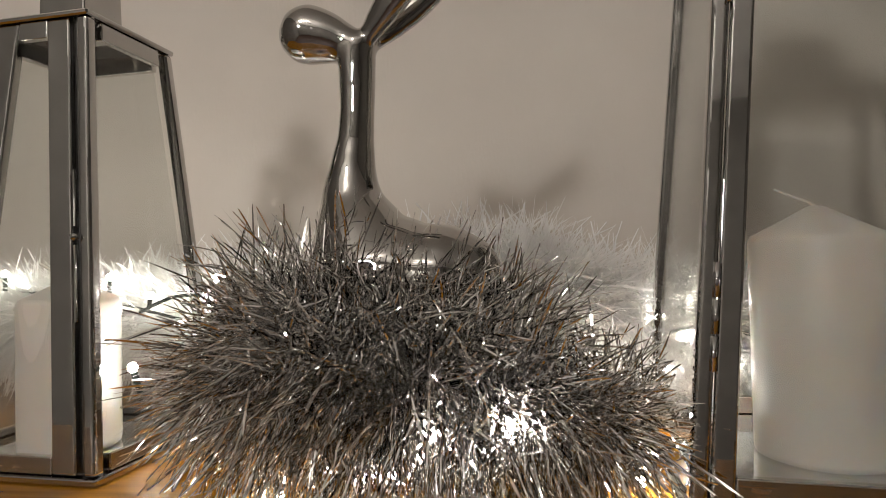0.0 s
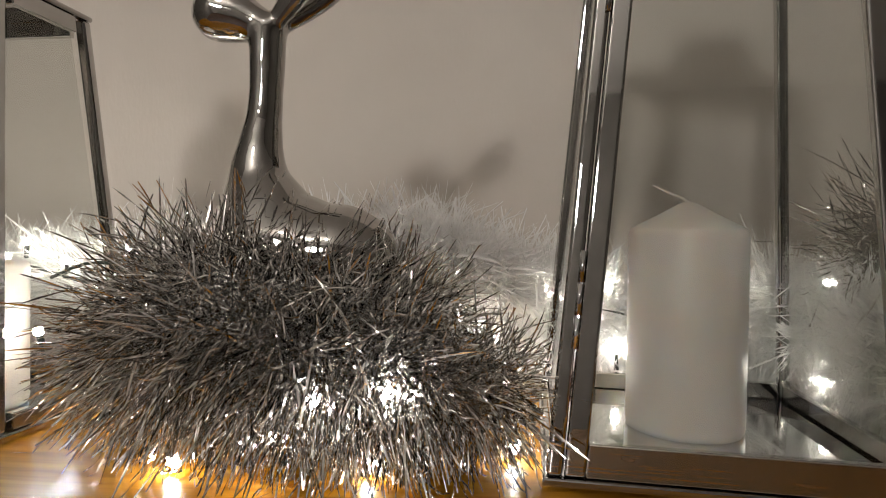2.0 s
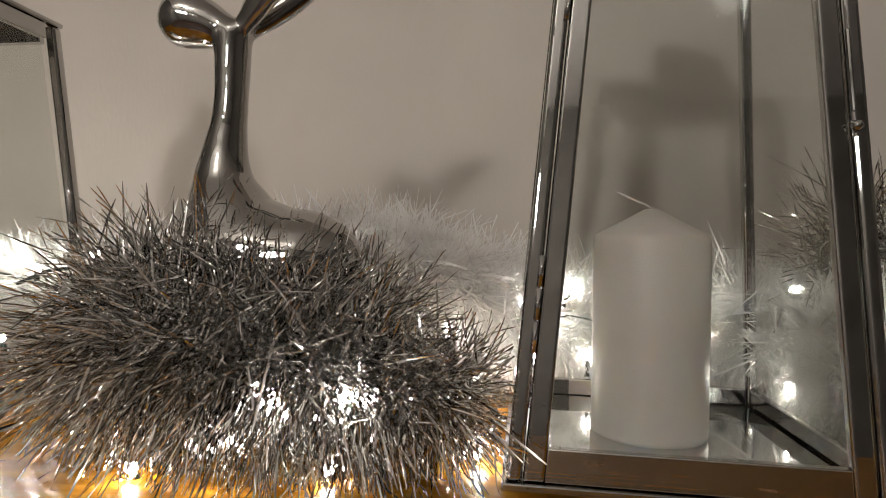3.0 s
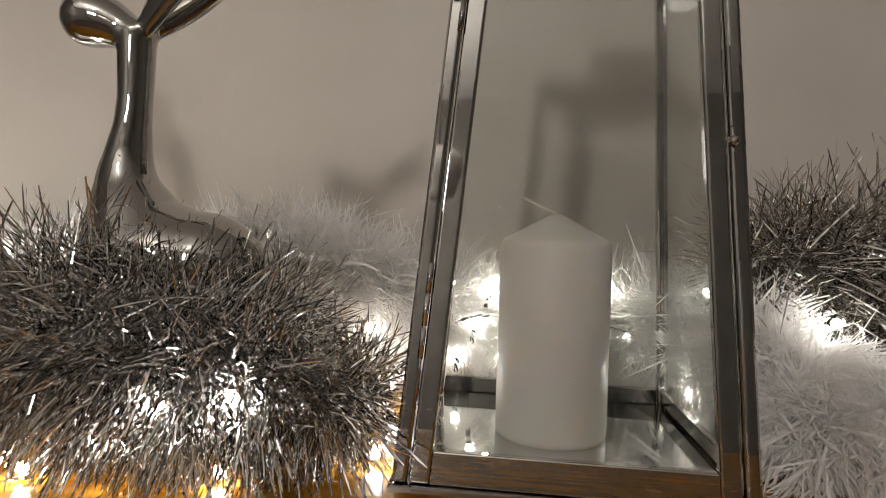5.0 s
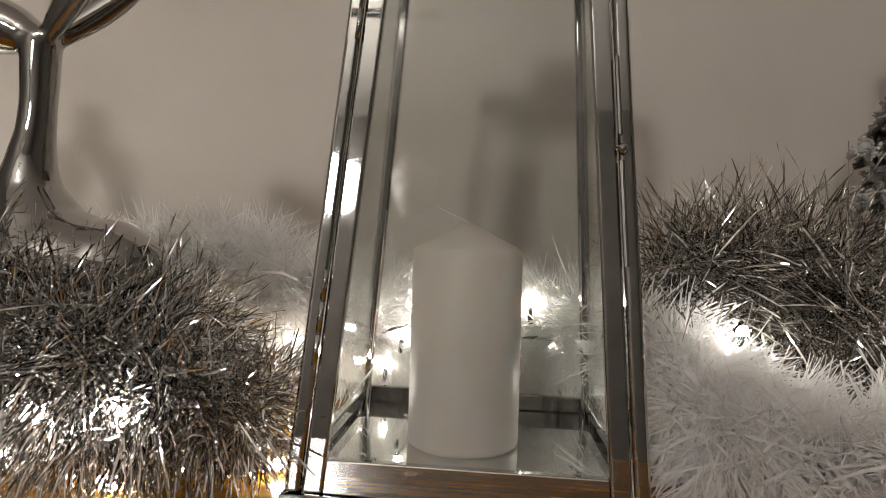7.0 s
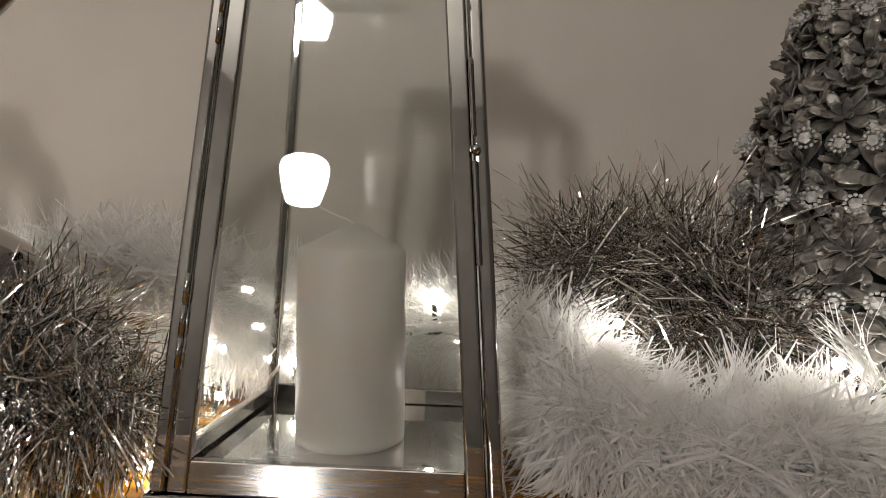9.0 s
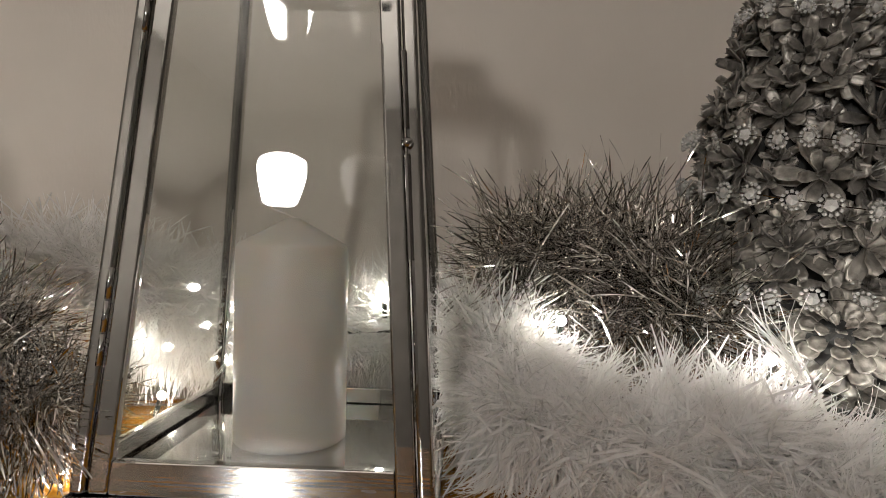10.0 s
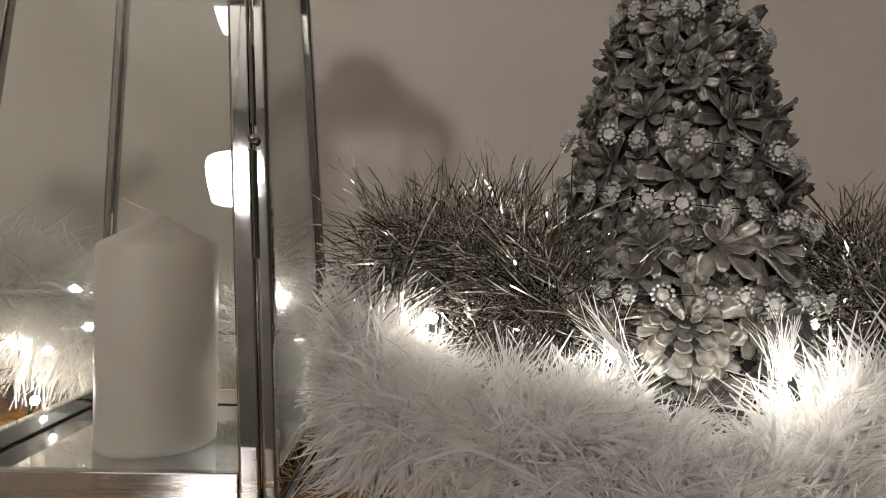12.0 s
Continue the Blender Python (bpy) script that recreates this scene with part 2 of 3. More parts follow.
def lantern(name, label, m, w, h, chimney, slope, tube_w, stile, groove=0.0008):
    """A tapered lantern: four corner tubes, a framed glass panel on each side, a tray and a chimney."""
    e = tagged(empty(name, m), label, "lantern", group="lanterns on the sideboard")
    a = w / 2
    foot, bar = 0.005, 0.022 * w / 0.184

    def hw(z):
        return a - slope * z

    def at(side, u, out, z):
        """A point of a face: u along it, out in front of it."""
        r = hw(z) + out
        return ((u, -r, z), (r, u, z), (-u, r, z), (-r, -u, z))[side]

    def slab(bm, side, u0, u1, z0, z1, o0, o1):
        """A bar on a face; u0 and u1 give the ends at a height."""
        low = [at(side, u0(z0), o1, z0), at(side, u1(z0), o1, z0), at(side, u1(z0), o0, z0), at(side, u0(z0), o0, z0)]
        high = [at(side, u0(z1), o1, z1), at(side, u1(z1), o1, z1), at(side, u1(z1), o0, z1), at(side, u0(z1), o0, z1)]
        hexa(bm, low, high)

    edge = tube_w + groove
    # base tray with a mirror plate
    bm = bmesh.new()
    box(bm, -a - 0.0015, a + 0.0015, -a - 0.0015, a + 0.0015, 0.0005, foot)
    bevel(bm, 0.001, 2)
    part("base_plate", bm, STEEL, e)
    bm = bmesh.new()
    box(bm, -a + 0.011, a - 0.011, -a + 0.011, a - 0.011, foot + 0.0005, 0.010)
    part("mirror_floor", bm, MIRROR, e, "mirror-polished steel floor plate")
    for side in range(4):
        inner = edge + (stile if side == 0 else 0.0)
        bm = bmesh.new()
        slab(bm, side, lambda z: -hw(z) + inner, lambda z: hw(z) - inner, foot + 0.0003, bar, -0.0075, -0.0015)
        bevel(bm, 0.0008, 2)
        part("bottom_rail", bm, STEEL, e)
        bm = bmesh.new()
        slab(bm, side, lambda z: -hw(z) + inner, lambda z: hw(z) - inner, h - bar * 0.75, h, -0.0075, -0.0015)
        bevel(bm, 0.0008, 2)
        part("top_rail", bm, STEEL, e)
        for u0, u1 in ((lambda z: -hw(z) + edge, lambda z: -hw(z) + inner), (lambda z: hw(z) - inner, lambda z: hw(z) - edge)) if side == 0 else ():
            bm = bmesh.new()
            slab(bm, side, u0, u1, foot + 0.0003, h, -0.0078, -0.0012)
            bevel(bm, 0.0017, 4)
            part("stile", bm, STEEL, e)
        # Dark strip puts the shade of the gap between post and door into colour.
        for sign in (-1, 1) if side == 0 and groove > 0.002 else ():
            bm = bmesh.new()
            ends = [lambda z: sign * (hw(z) - edge + 0.0003), lambda z: sign * (hw(z) - tube_w - 0.0003)]
            slab(bm, side, *(ends if sign > 0 else ends[::-1]), foot + 0.0003, h, -0.0078, -0.0048)
            part("gap_shade", bm, DARK_STEEL, e, "dark strip standing in for shade in the gap between post and door")
        bm = bmesh.new()
        slab(bm, side, lambda z: -hw(z) + inner - 0.002, lambda z: hw(z) - inner + 0.002, bar - 0.002, h - bar * 0.75 + 0.002, -0.0055, -0.0037)
        if side == 2:  # the rear pane sits loose and leans a little more than the rails
            for v in bm.verts:
                v.co.y -= 0.016 * max(0.0, v.co.z - bar)
        pane = part("pane", bm, GLASS, e, "clear glass pane")
        pane.visible_shadow = False
        # corner tube
        sx, sy = ((1, -1), (1, 1), (-1, 1), (-1, -1))[side]
        ring = ((0, 0), (-tube_w, 0), (-tube_w, -tube_w), (0, -tube_w))
        bm = bmesh.new()
        hexa(bm, [(sx * (hw(foot) + p), sy * (hw(foot) + q), foot + 0.0003) for p, q in ring], [(sx * (hw(h) + p), sy * (hw(h) + q), h) for p, q in ring])
        bmesh.ops.recalc_face_normals(bm, faces=bm.faces[:])
        bevel(bm, 0.0024, 5)
        part("post", bm, STEEL, e)
    # roof plate and chimney
    top = hw(h)
    bm = bmesh.new()
    box(bm, -top - 0.001, top + 0.001, -top - 0.001, top + 0.001, h + 0.0002, h + 0.004)
    bevel(bm, 0.001, 1)
    part("roof_plate", bm, STEEL, e)
    bm = bmesh.new()
    c = top * 0.44
    hexa(bm, [(-c, -c, h + 0.0042), (c, -c, h + 0.0042), (c, c, h + 0.0042), (-c, c, h + 0.0042)], [(-c * 0.95, -c * 0.95, h + chimney), (c * 0.95, -c * 0.95, h + chimney), (c * 0.95, c * 0.95, h + chimney), (-c * 0.95, c * 0.95, h + chimney)])
    bevel(bm, 0.0012, 2)
    part("chimney", bm, STEEL, e)
    return e, at


BIG = pose(0.002, 0.0145, 0.0012, 0, 0.8, 1.9)
big, big_at = lantern("lantern", "tall polished steel lantern with clear glass panes", BIG, 0.192, 0.362, 0.046, 0.071, 0.0085, 0.0112)
SMALL = pose(-0.489, -0.026, 0, 0, 0, 2)
small, small_at = lantern("lantern", "smaller polished steel lantern with clear glass panes", SMALL, 0.133, 0.295, 0.05, 0.080, 0.0085, 0.0175, 0.0060)


def latch(parent, at, z, size, inset=0.0078):
    """Latch at the front right corner: two pins, a knob and a keeper."""
    def corner(dz):
        r = -at(0, 0, 0, z + dz)[1]
        return Vector((r - inset, -r - 0.0008, z + dz))

    bm = bmesh.new()
    tube(bm, [corner(0.008 * size), corner(0.050 * size)], 0.0013 * size, 8)
    part("latch_pin", bm, STEEL, parent)
    bm = bmesh.new()
    tube(bm, [corner(-0.062 * size), corner(-0.006 * size)], 0.0015 * size, 8)
    part("latch_pin", bm, STEEL, parent)
    bm = bmesh.new()
    c = corner(0)
    bmesh.ops.create_uvsphere(bm, u_segments=12, v_segments=8, radius=0.0030 * size, matrix=Matrix.Translation(c + Vector((0.0005, -0.001, 0))))
    tube(bm, [c + Vector((-0.003, -0.0015, 0.0015)) * size, c + Vector((0.002, -0.0015, 0))], 0.0009 * size, 6)
    part("latch_knob", bm, STEEL, parent, "", True)


def hinge(parent, at, z, size):
    def edge(dz):
        r = -at(0, 0, 0, z + dz)[1]
        return Vector((-r + 0.0078 * size, -r - 0.0006, z + dz))

    bm = bmesh.new()
    for dz in (-0.018, -0.0005, 0.017):
        tube(bm, [edge(dz * size), edge((dz + 0.0165) * size)], 0.0016 * size, 8)
    part("hinge", bm, STEEL, parent, "", True)


latch(big, big_at, 0.194, 1.0)
hinge(big, big_at, 0.090, 1.0)
hinge(big, big_at, 0.27, 1.0)
latch(small, small_at, 0.150, 0.85, 0.0105)


def candle(label, m, r, shoulder, apex):
    e = tagged(empty("pillar_candle", m), label, "candle", group="candles in the lanterns")
    bm = bmesh.new()
    n = 40
    profile = [(0.0, 0.0), (r * 0.93, 0.0), (r * 0.985, 0.0018), (r, 0.005), (r, shoulder * 0.5), (r * 1.0, shoulder - 0.004), (r * 0.985, shoulder - 0.001), (r * 0.95, shoulder + 0.001), (r * 0.5, shoulder + (apex - shoulder) * 0.55), (r * 0.12, apex), (0.0, apex)]
    lathe(bm, profile, n)
    bmesh.ops.remove_doubles(bm, verts=bm.verts[:], dist=1e-5)
    for v in bm.verts:
        turn = math.atan2(v.co.y, v.co.x)
        swell = 1 + 0.002 * math.sin(3 * turn + 40 * v.co.z) + (0.014 * math.sin(11 * turn) * math.sin(5 * turn + 1) if v.co.z < 0.003 else 0.0)
        v.co.x, v.co.y = v.co.x * swell, v.co.y * swell
    part("wax_body", bm, WAX, e, "", True)
    bm = bmesh.new()
    tube(bm, smooth_line([(0, 0, apex - 0.003), (-0.002, 0, apex + 0.002), (-0.012, -0.002, apex + 0.006), (-0.022, -0.003, apex + 0.011)], 4), 0.0008, 6)
    part("wick", bm, WAX, e)


candle("white pillar candle with a pointed unlit top in the tall lantern", pose(-0.003, 0.0122, 0.0102), 0.0366, 0.1290, 0.1465)
candle("white pillar candle inside the smaller lantern", pose(-0.478, -0.050, 0.0102), 0.031, 0.099, 0.113)

# ---- chrome deer figurine ----


def deer():
    bm = bmesh.new()
    y = -0.052
    # neck and chest as one sweep, then the barrel, head, ears and legs
    def swept(keys, sides=20, flat=None):
        line = smooth_line([(x, y, z) for x, z, _ in keys], 6)
        ring = [k[2] for k in keys]
        radii = [ring[min(i // 6, len(ring) - 1)] * (1 - (i % 6) / 6) + ring[min(i // 6 + 1, len(ring) - 1)] * (i % 6) / 6 for i in range(len(line))]
        tube(bm, line, radii, sides, flat)

    swept(((-0.2640, 0.262, 0.0115), (-0.2645, 0.248, 0.0115), (-0.2645, 0.236, 0.0111), (-0.2650, 0.220, 0.0105), (-0.2662, 0.203, 0.0112), (-0.2685, 0.185, 0.0142), (-0.2690, 0.168, 0.0188), (-0.2645, 0.148, 0.0290), (-0.2580, 0.128, 0.0370), (-0.2500, 0.110, 0.0330)))
    swept(((-0.2640, 0.124, 0.0340), (-0.2450, 0.122, 0.0360), (-0.2280, 0.119, 0.0335), (-0.2110, 0.119, 0.0315), (-0.1930, 0.116, 0.0240), (-0.1830, 0.113, 0.0110)))
    swept(((-0.2600, 0.257, 0.0095), (-0.2720, 0.2615, 0.0120), (-0.2830, 0.2660, 0.0156), (-0.2950, 0.2692, 0.0183), (-0.3050, 0.2685, 0.0155), (-0.3125, 0.2680, 0.0075)))
    for s in (-1, 1):
        ear = smooth_line([(-0.2600, y + s * 0.003, 0.258), (-0.2470, y + s * 0.008, 0.2705), (-0.2335, y + s * 0.013, 0.2830), (-0.2180, y + s * 0.016, 0.2960), (-0.2080, y + s * 0.017, 0.3050)], 5)
        tube(bm, ear, [0.0045 + 0.0058 * math.sin(math.pi * min(1, (i + 1) / 22)) for i in range(len(ear))], 14, [0.6] * len(ear))
    for x, s in ((-0.270, -1), (-0.270, 1), (-0.212, -1), (-0.212, 1)):
        leg = smooth_line([(x, y + s * 0.016, 0.105), (x - 0.004, y + s * 0.020, 0.06), (x - 0.002, y + s * 0.022, 0.0005)], 5)
        tube(bm, leg, [0.020 - 0.013 * i / (len(leg) - 1) for i in range(len(leg))], 12)
    bmesh.ops.recalc_face_normals(bm, faces=bm.faces[:])
    ob = part("deer_figurine", bm, CHROME, None, "", True)
    re = ob.modifiers.new("join", "REMESH")
    re.mode, re.voxel_size, re.use_smooth_shade = "VOXEL", 0.0017, True
    sm = ob.modifiers.new("soften", "SMOOTH")
    sm.factor, sm.iterations = 0.5, 16
    tagged(ob, "shiny chrome ceramic deer figurine standing in silver tinsel", "figurine")


deer()

# ---- tinsel and garlands ----
RNG = np.random.default_rng(7)
LANTERN_FEET = ((0.002, 0.0145, 0.095, 0.071), (-0.489, -0.026, 0.0715, 0.080))  # centre, half width, lean


def strands(name, spine, count, length, width, mat, parent, spread=0.35, droop=0.25, jitter=0.006, core=0.004, segments=3, bias=(0, 0, 0), floor=0.0015, squash=1.0, curl=0.15, tuft=0, loose=0.3, trim=(), crinkle=1.4):
    """Many thin ribbons that stand out all round from a line."""
    line = np.array([tuple(v) for v in smooth_line(spine, 24)])
    n = len(line)
    k = RNG.uniform(0, n - 1.001, count)
    bunch = RNG.integers(0, max(1, count // tuft), count) if tuft else None
    if tuft:
        k = RNG.uniform(0, n - 1.001, count // tuft)[bunch]
    i = k.astype(int)
    base = line[i] + (line[i + 1] - line[i]) * (k - i)[:, None]
    base = base + (RNG.normal(0, jitter, (count // tuft, 3))[bunch] + RNG.normal(0, 0.002, (count, 3)) if tuft else RNG.normal(0, jitter, (count, 3)))
    along = line[i + 1] - line[i]
    along /= np.linalg.norm(along, axis=1)[:, None]
    d = RNG.normal(size=(count // tuft, 3))[bunch] if tuft else RNG.normal(size=(count, 3))
    d -= (d * along).sum(1)[:, None] * along
    d /= np.linalg.norm(d, axis=1)[:, None]
    lean = RNG.normal(0, spread, count // tuft)[bunch] if tuft else RNG.normal(0, spread, count)
    d += along * lean[:, None] + np.array(bias)
    if tuft:
        d += RNG.normal(0, loose, (count, 3))
    d[:, 2] *= squash
    d /= np.linalg.norm(d, axis=1)[:, None]
    ell = length * RNG.uniform(0.62, 1.12, count)
    for middle, reach, factor in trim:
        ell *= 1 - (1 - factor) * np.exp(-(((base[:, 0] + 0.02 * d[:, 0] - middle) / reach) ** 4))
    side = np.cross(d, RNG.normal(size=(count, 3)))
    side /= np.linalg.norm(side, axis=1)[:, None]
    bend = np.cross(d, side) * RNG.normal(0, curl, count)[:, None]
    bend[:, 2] -= droop * RNG.uniform(0.3, 1.3, count)
    pts, wid = [], width * RNG.uniform(0.7, 1.3, count)
    twist = RNG.normal(0, crinkle, count)
    for s in range(segments + 1):
        t = s / segments
        c = base + d * (core + (ell - core) * t)[:, None] + bend * (ell * t * t)[:, None]
        last = base if s == 0 else reached
        for lx, ly, foot_half, lean in LANTERN_FEET:
            r = foot_half - lean * c[:, 2]
            ox, oy = c[:, 0] - lx, c[:, 1] - ly
            inside = (np.abs(ox) < r) & (np.abs(oy) < r) & (c[:, 2] < 0.36)
            c = np.where(inside[:, None], last, c)
        reached = c
        low = floor + RNG.uniform(0, 0.004, count)
        c[:, 2] = np.maximum(c[:, 2], low)
        turned = side * np.cos(twist * t)[:, None] + np.cross(d, side) * np.sin(twist * t)[:, None]
        half = turned * (wid * (0.5 if s < segments else 0.28))[:, None]
        pts += [c - half, c + half]
    v = np.stack(pts, 1).reshape(-1, 3)
    m = 2 * (segments + 1)
    q = np.array([(2 * s, 2 * s + 1, 2 * s + 3, 2 * s + 2) for s in range(segments)])
    f = (np.arange(count)[:, None, None] * m + q[None]).reshape(-1, 4)
    me = bpy.data.meshes.new(name)
    me.from_pydata(v.tolist(), [], f.tolist())
    me.materials.append(mat)
    ob = new(name, me)
    ob.parent = parent
    ob["kind"] = "stuff"
    return ob


def garland(name, label, category, spine, layers, core_mat=WIRE, core_r=0.0012):
    e = tagged(empty(name), label, category, group="%s garlands" % ("white" if "white" in name else "silver"))
    bm = bmesh.new()
    tube(bm, smooth_line(spine, 8), core_r, 6)
    part("core", bm, core_mat, e)
    for layer in layers:
        strands("fringe", spine, parent=e, **layer)
    return e


SILVER_LONG = dict(count=5800, length=0.060, width=0.00095, mat=SILVER, spread=0.42, droop=0.14, jitter=0.010, curl=0.06, segments=7, crinkle=4.0)
garland("tinsel_garland", "thick silver tinsel garland heaped round the deer", "tinsel",
        [(-0.325, -0.070, 0.092), (-0.285, -0.078, 0.099), (-0.245, -0.078, 0.098), (-0.205, -0.072, 0.084), (-0.180, -0.048, 0.074), (-0.190, -0.012, 0.074), (-0.245, 0.0, 0.084), (-0.31, -0.02, 0.092)],
        [SILVER_LONG])
garland("tinsel_garland", "silver tinsel garland looped over the heap", "tinsel",
        [(-0.335, -0.072, 0.068), (-0.298, -0.096, 0.074), (-0.251, -0.100, 0.072), (-0.205, -0.095, 0.064), (-0.165, -0.073, 0.054)],
        [dict(SILVER_LONG, count=4200, bias=(0, -0.1, -0.22))])
garland("tinsel_garland", "silver tinsel garland trailing along the sideboard front", "tinsel",
        [(-0.340, -0.055, 0.050), (-0.312, -0.078, 0.052), (-0.260, -0.088, 0.050), (-0.209, -0.088, 0.048), (-0.163, -0.076, 0.046), (-0.130, -0.055, 0.042), (-0.128, -0.025, 0.036)],
        [dict(SILVER_LONG, count=4500, length=0.054, bias=(0, -0.1, -0.15))])
GREY_LONG = dict(count=5200, length=0.072, width=0.0010, mat=GUNMETAL, spread=0.6, droop=0.14, jitter=0.012, curl=0.12, segments=7, crinkle=4.0)
garland("tinsel_garland", "dark silver tinsel garland lying behind the white garland", "tinsel",
        [(0.137, 0.078, 0.118), (0.172, 0.073, 0.130), (0.217, 0.063, 0.130), (0.257, 0.048, 0.113), (0.262, 0.018, 0.080)], [GREY_LONG])
garland("tinsel_garland", "dark silver tinsel garland beside the cone tree", "tinsel",
        [(0.492, 0.078, 0.133), (0.477, 0.038, 0.103), (0.492, -0.002, 0.073), (0.552, -0.022, 0.063)], [dict(GREY_LONG, length=0.065)])

PLUME = dict(length=0.058, width=0.0006, mat=WHITE, spread=0.6, droop=0.18, jitter=0.013, curl=0.30, tuft=48, loose=0.12)
SHINE = dict(length=0.066, width=0.0015, mat=PEARL, spread=0.7, droop=0.16, jitter=0.010, curl=0.14, crinkle=1.9)
garland("white_tinsel_garland", "fluffy white tinsel garland lying along the wall", "garland",
        [(-0.740, 0.128, 0.075), (-0.660, 0.128, 0.080), (-0.520, 0.118, 0.080), (-0.400, 0.098, 0.085), (-0.290, 0.098, 0.100), (-0.200, 0.095, 0.108), (-0.125, 0.115, 0.086), (-0.055, 0.152, 0.066), (0.050, 0.152, 0.066), (0.112, 0.115, 0.074)],
        [dict(PLUME, count=30000), dict(SHINE, count=17000)])
garland("white_tinsel_garland", "fluffy white tinsel garland in front of the cone tree", "garland",
        [(0.112, 0.092, 0.072), (0.126, 0.055, 0.060), (0.140, 0.020, 0.046), (0.162, -0.027, 0.036), (0.220, -0.070, 0.030), (0.262, -0.085, 0.030), (0.284, -0.108, 0.022), (0.308, -0.122, 0.016), (0.334, -0.112, 0.022), (0.370, -0.085, 0.036), (0.455, -0.062, 0.045), (0.545, -0.042, 0.05)],
        [dict(PLUME, count=46000, length=0.050, bias=(0.3, -0.05, 0), trim=((0.309, 0.040, 0.60), (0.180, 0.030, 0.78))), dict(SHINE, count=20000, length=0.064, bias=(0.5, -0.08, -0.05), trim=((0.309, 0.040, 0.50), (0.180, 0.030, 0.70)))])

# ---- cone tree ----
TREE = Vector((0.350, 0.058, 0.0))


def tree_radius(z):
    """The crown's radius at a height."""
    keys = ((0.03, 0.068), (0.07, 0.081), (0.11, 0.083), (0.16, 0.075), (0.22, 0.067), (0.27, 0.053), (0.327, 0.028), (0.38, 0.009), (0.40, 0.003))
    for (z0, r0), (z1, r1) in zip(keys, keys[1:]):
        if z <= z1:
            return r0 + (r1 - r0) * max(0.0, (z - z0) / (z1 - z0))
    return 0.002


def petal(bm, angle, tilt, length, width, bow, rot=0.0):
    """One woody scale: a spoon-shaped blade with thickness."""
    rows = []
    prof = ((0.0, 0.28), (0.3, 0.55), (0.62, 0.95), (0.86, 0.90), (1.0, 0.45))
    ca, sa = math.cos(angle), math.sin(angle)
    for t, wv in prof:
        r = length * t * math.cos(tilt)
        z = length * t * math.sin(tilt) - bow * length * t * t
        row = []
        for side, lift in ((-1, 0.0), (-0.45, -0.10), (0.45, -0.10), (1, 0.0)):
            u = side * wv * width / 2
            row.append((r * ca - u * sa, r * sa + u * ca, z + lift * width + rot * u + 0.0009 * math.sin(17.0 * t + 9.0 * side + 5.0 * angle)))
        rows.append(row)
    th = 0.0011
    top = [[bm.verts.new(p) for p in row] for row in rows]
    bot = [[bm.verts.new((p[0], p[1], p[2] - th)) for p in row] for row in rows]
    for a, b in zip(top, top[1:]):
        for i in range(3):
            bm.faces.new((a[i], b[i], b[i + 1], a[i + 1]))
    for a, b in zip(bot, bot[1:]):
        for i in range(3):
            bm.faces.new((a[i + 1], b[i + 1], b[i], a[i]))
    for i in range(3):
        bm.faces.new((top[-1][i], bot[-1][i], bot[-1][i + 1], top[-1][i + 1]))
    for g, h, a, b in zip(top, top[1:], bot, bot[1:]):
        bm.faces.new((g[0], a[0], b[0], h[0]))
        bm.faces.new((g[3], h[3], b[3], a[3]))


def rosette_mesh(seed, rings):
    """A cone slice: rings of scales round a middle, facing up its own z."""
    rnd = random.Random(seed)
    bm = bmesh.new()
    for count, tilt, length, width, z in rings:
        off = rnd.uniform(0, 6.28)
        for i in range(count):
            ang = off + 6.2832 * (i + rnd.uniform(-0.2, 0.2)) / count
            n0 = len(bm.verts)
            petal(bm, ang, radians(tilt + rnd.uniform(-10, 10)), length * rnd.uniform(0.85, 1.12), width * rnd.uniform(0.85, 1.15), rnd.uniform(0.05, 0.3), rnd.uniform(-0.25, 0.25))
            bm.verts.ensure_lookup_table()
            for v in bm.verts[n0:]:
                v.co.z += z
    return mesh_of("rosette", bm, CONE, True)


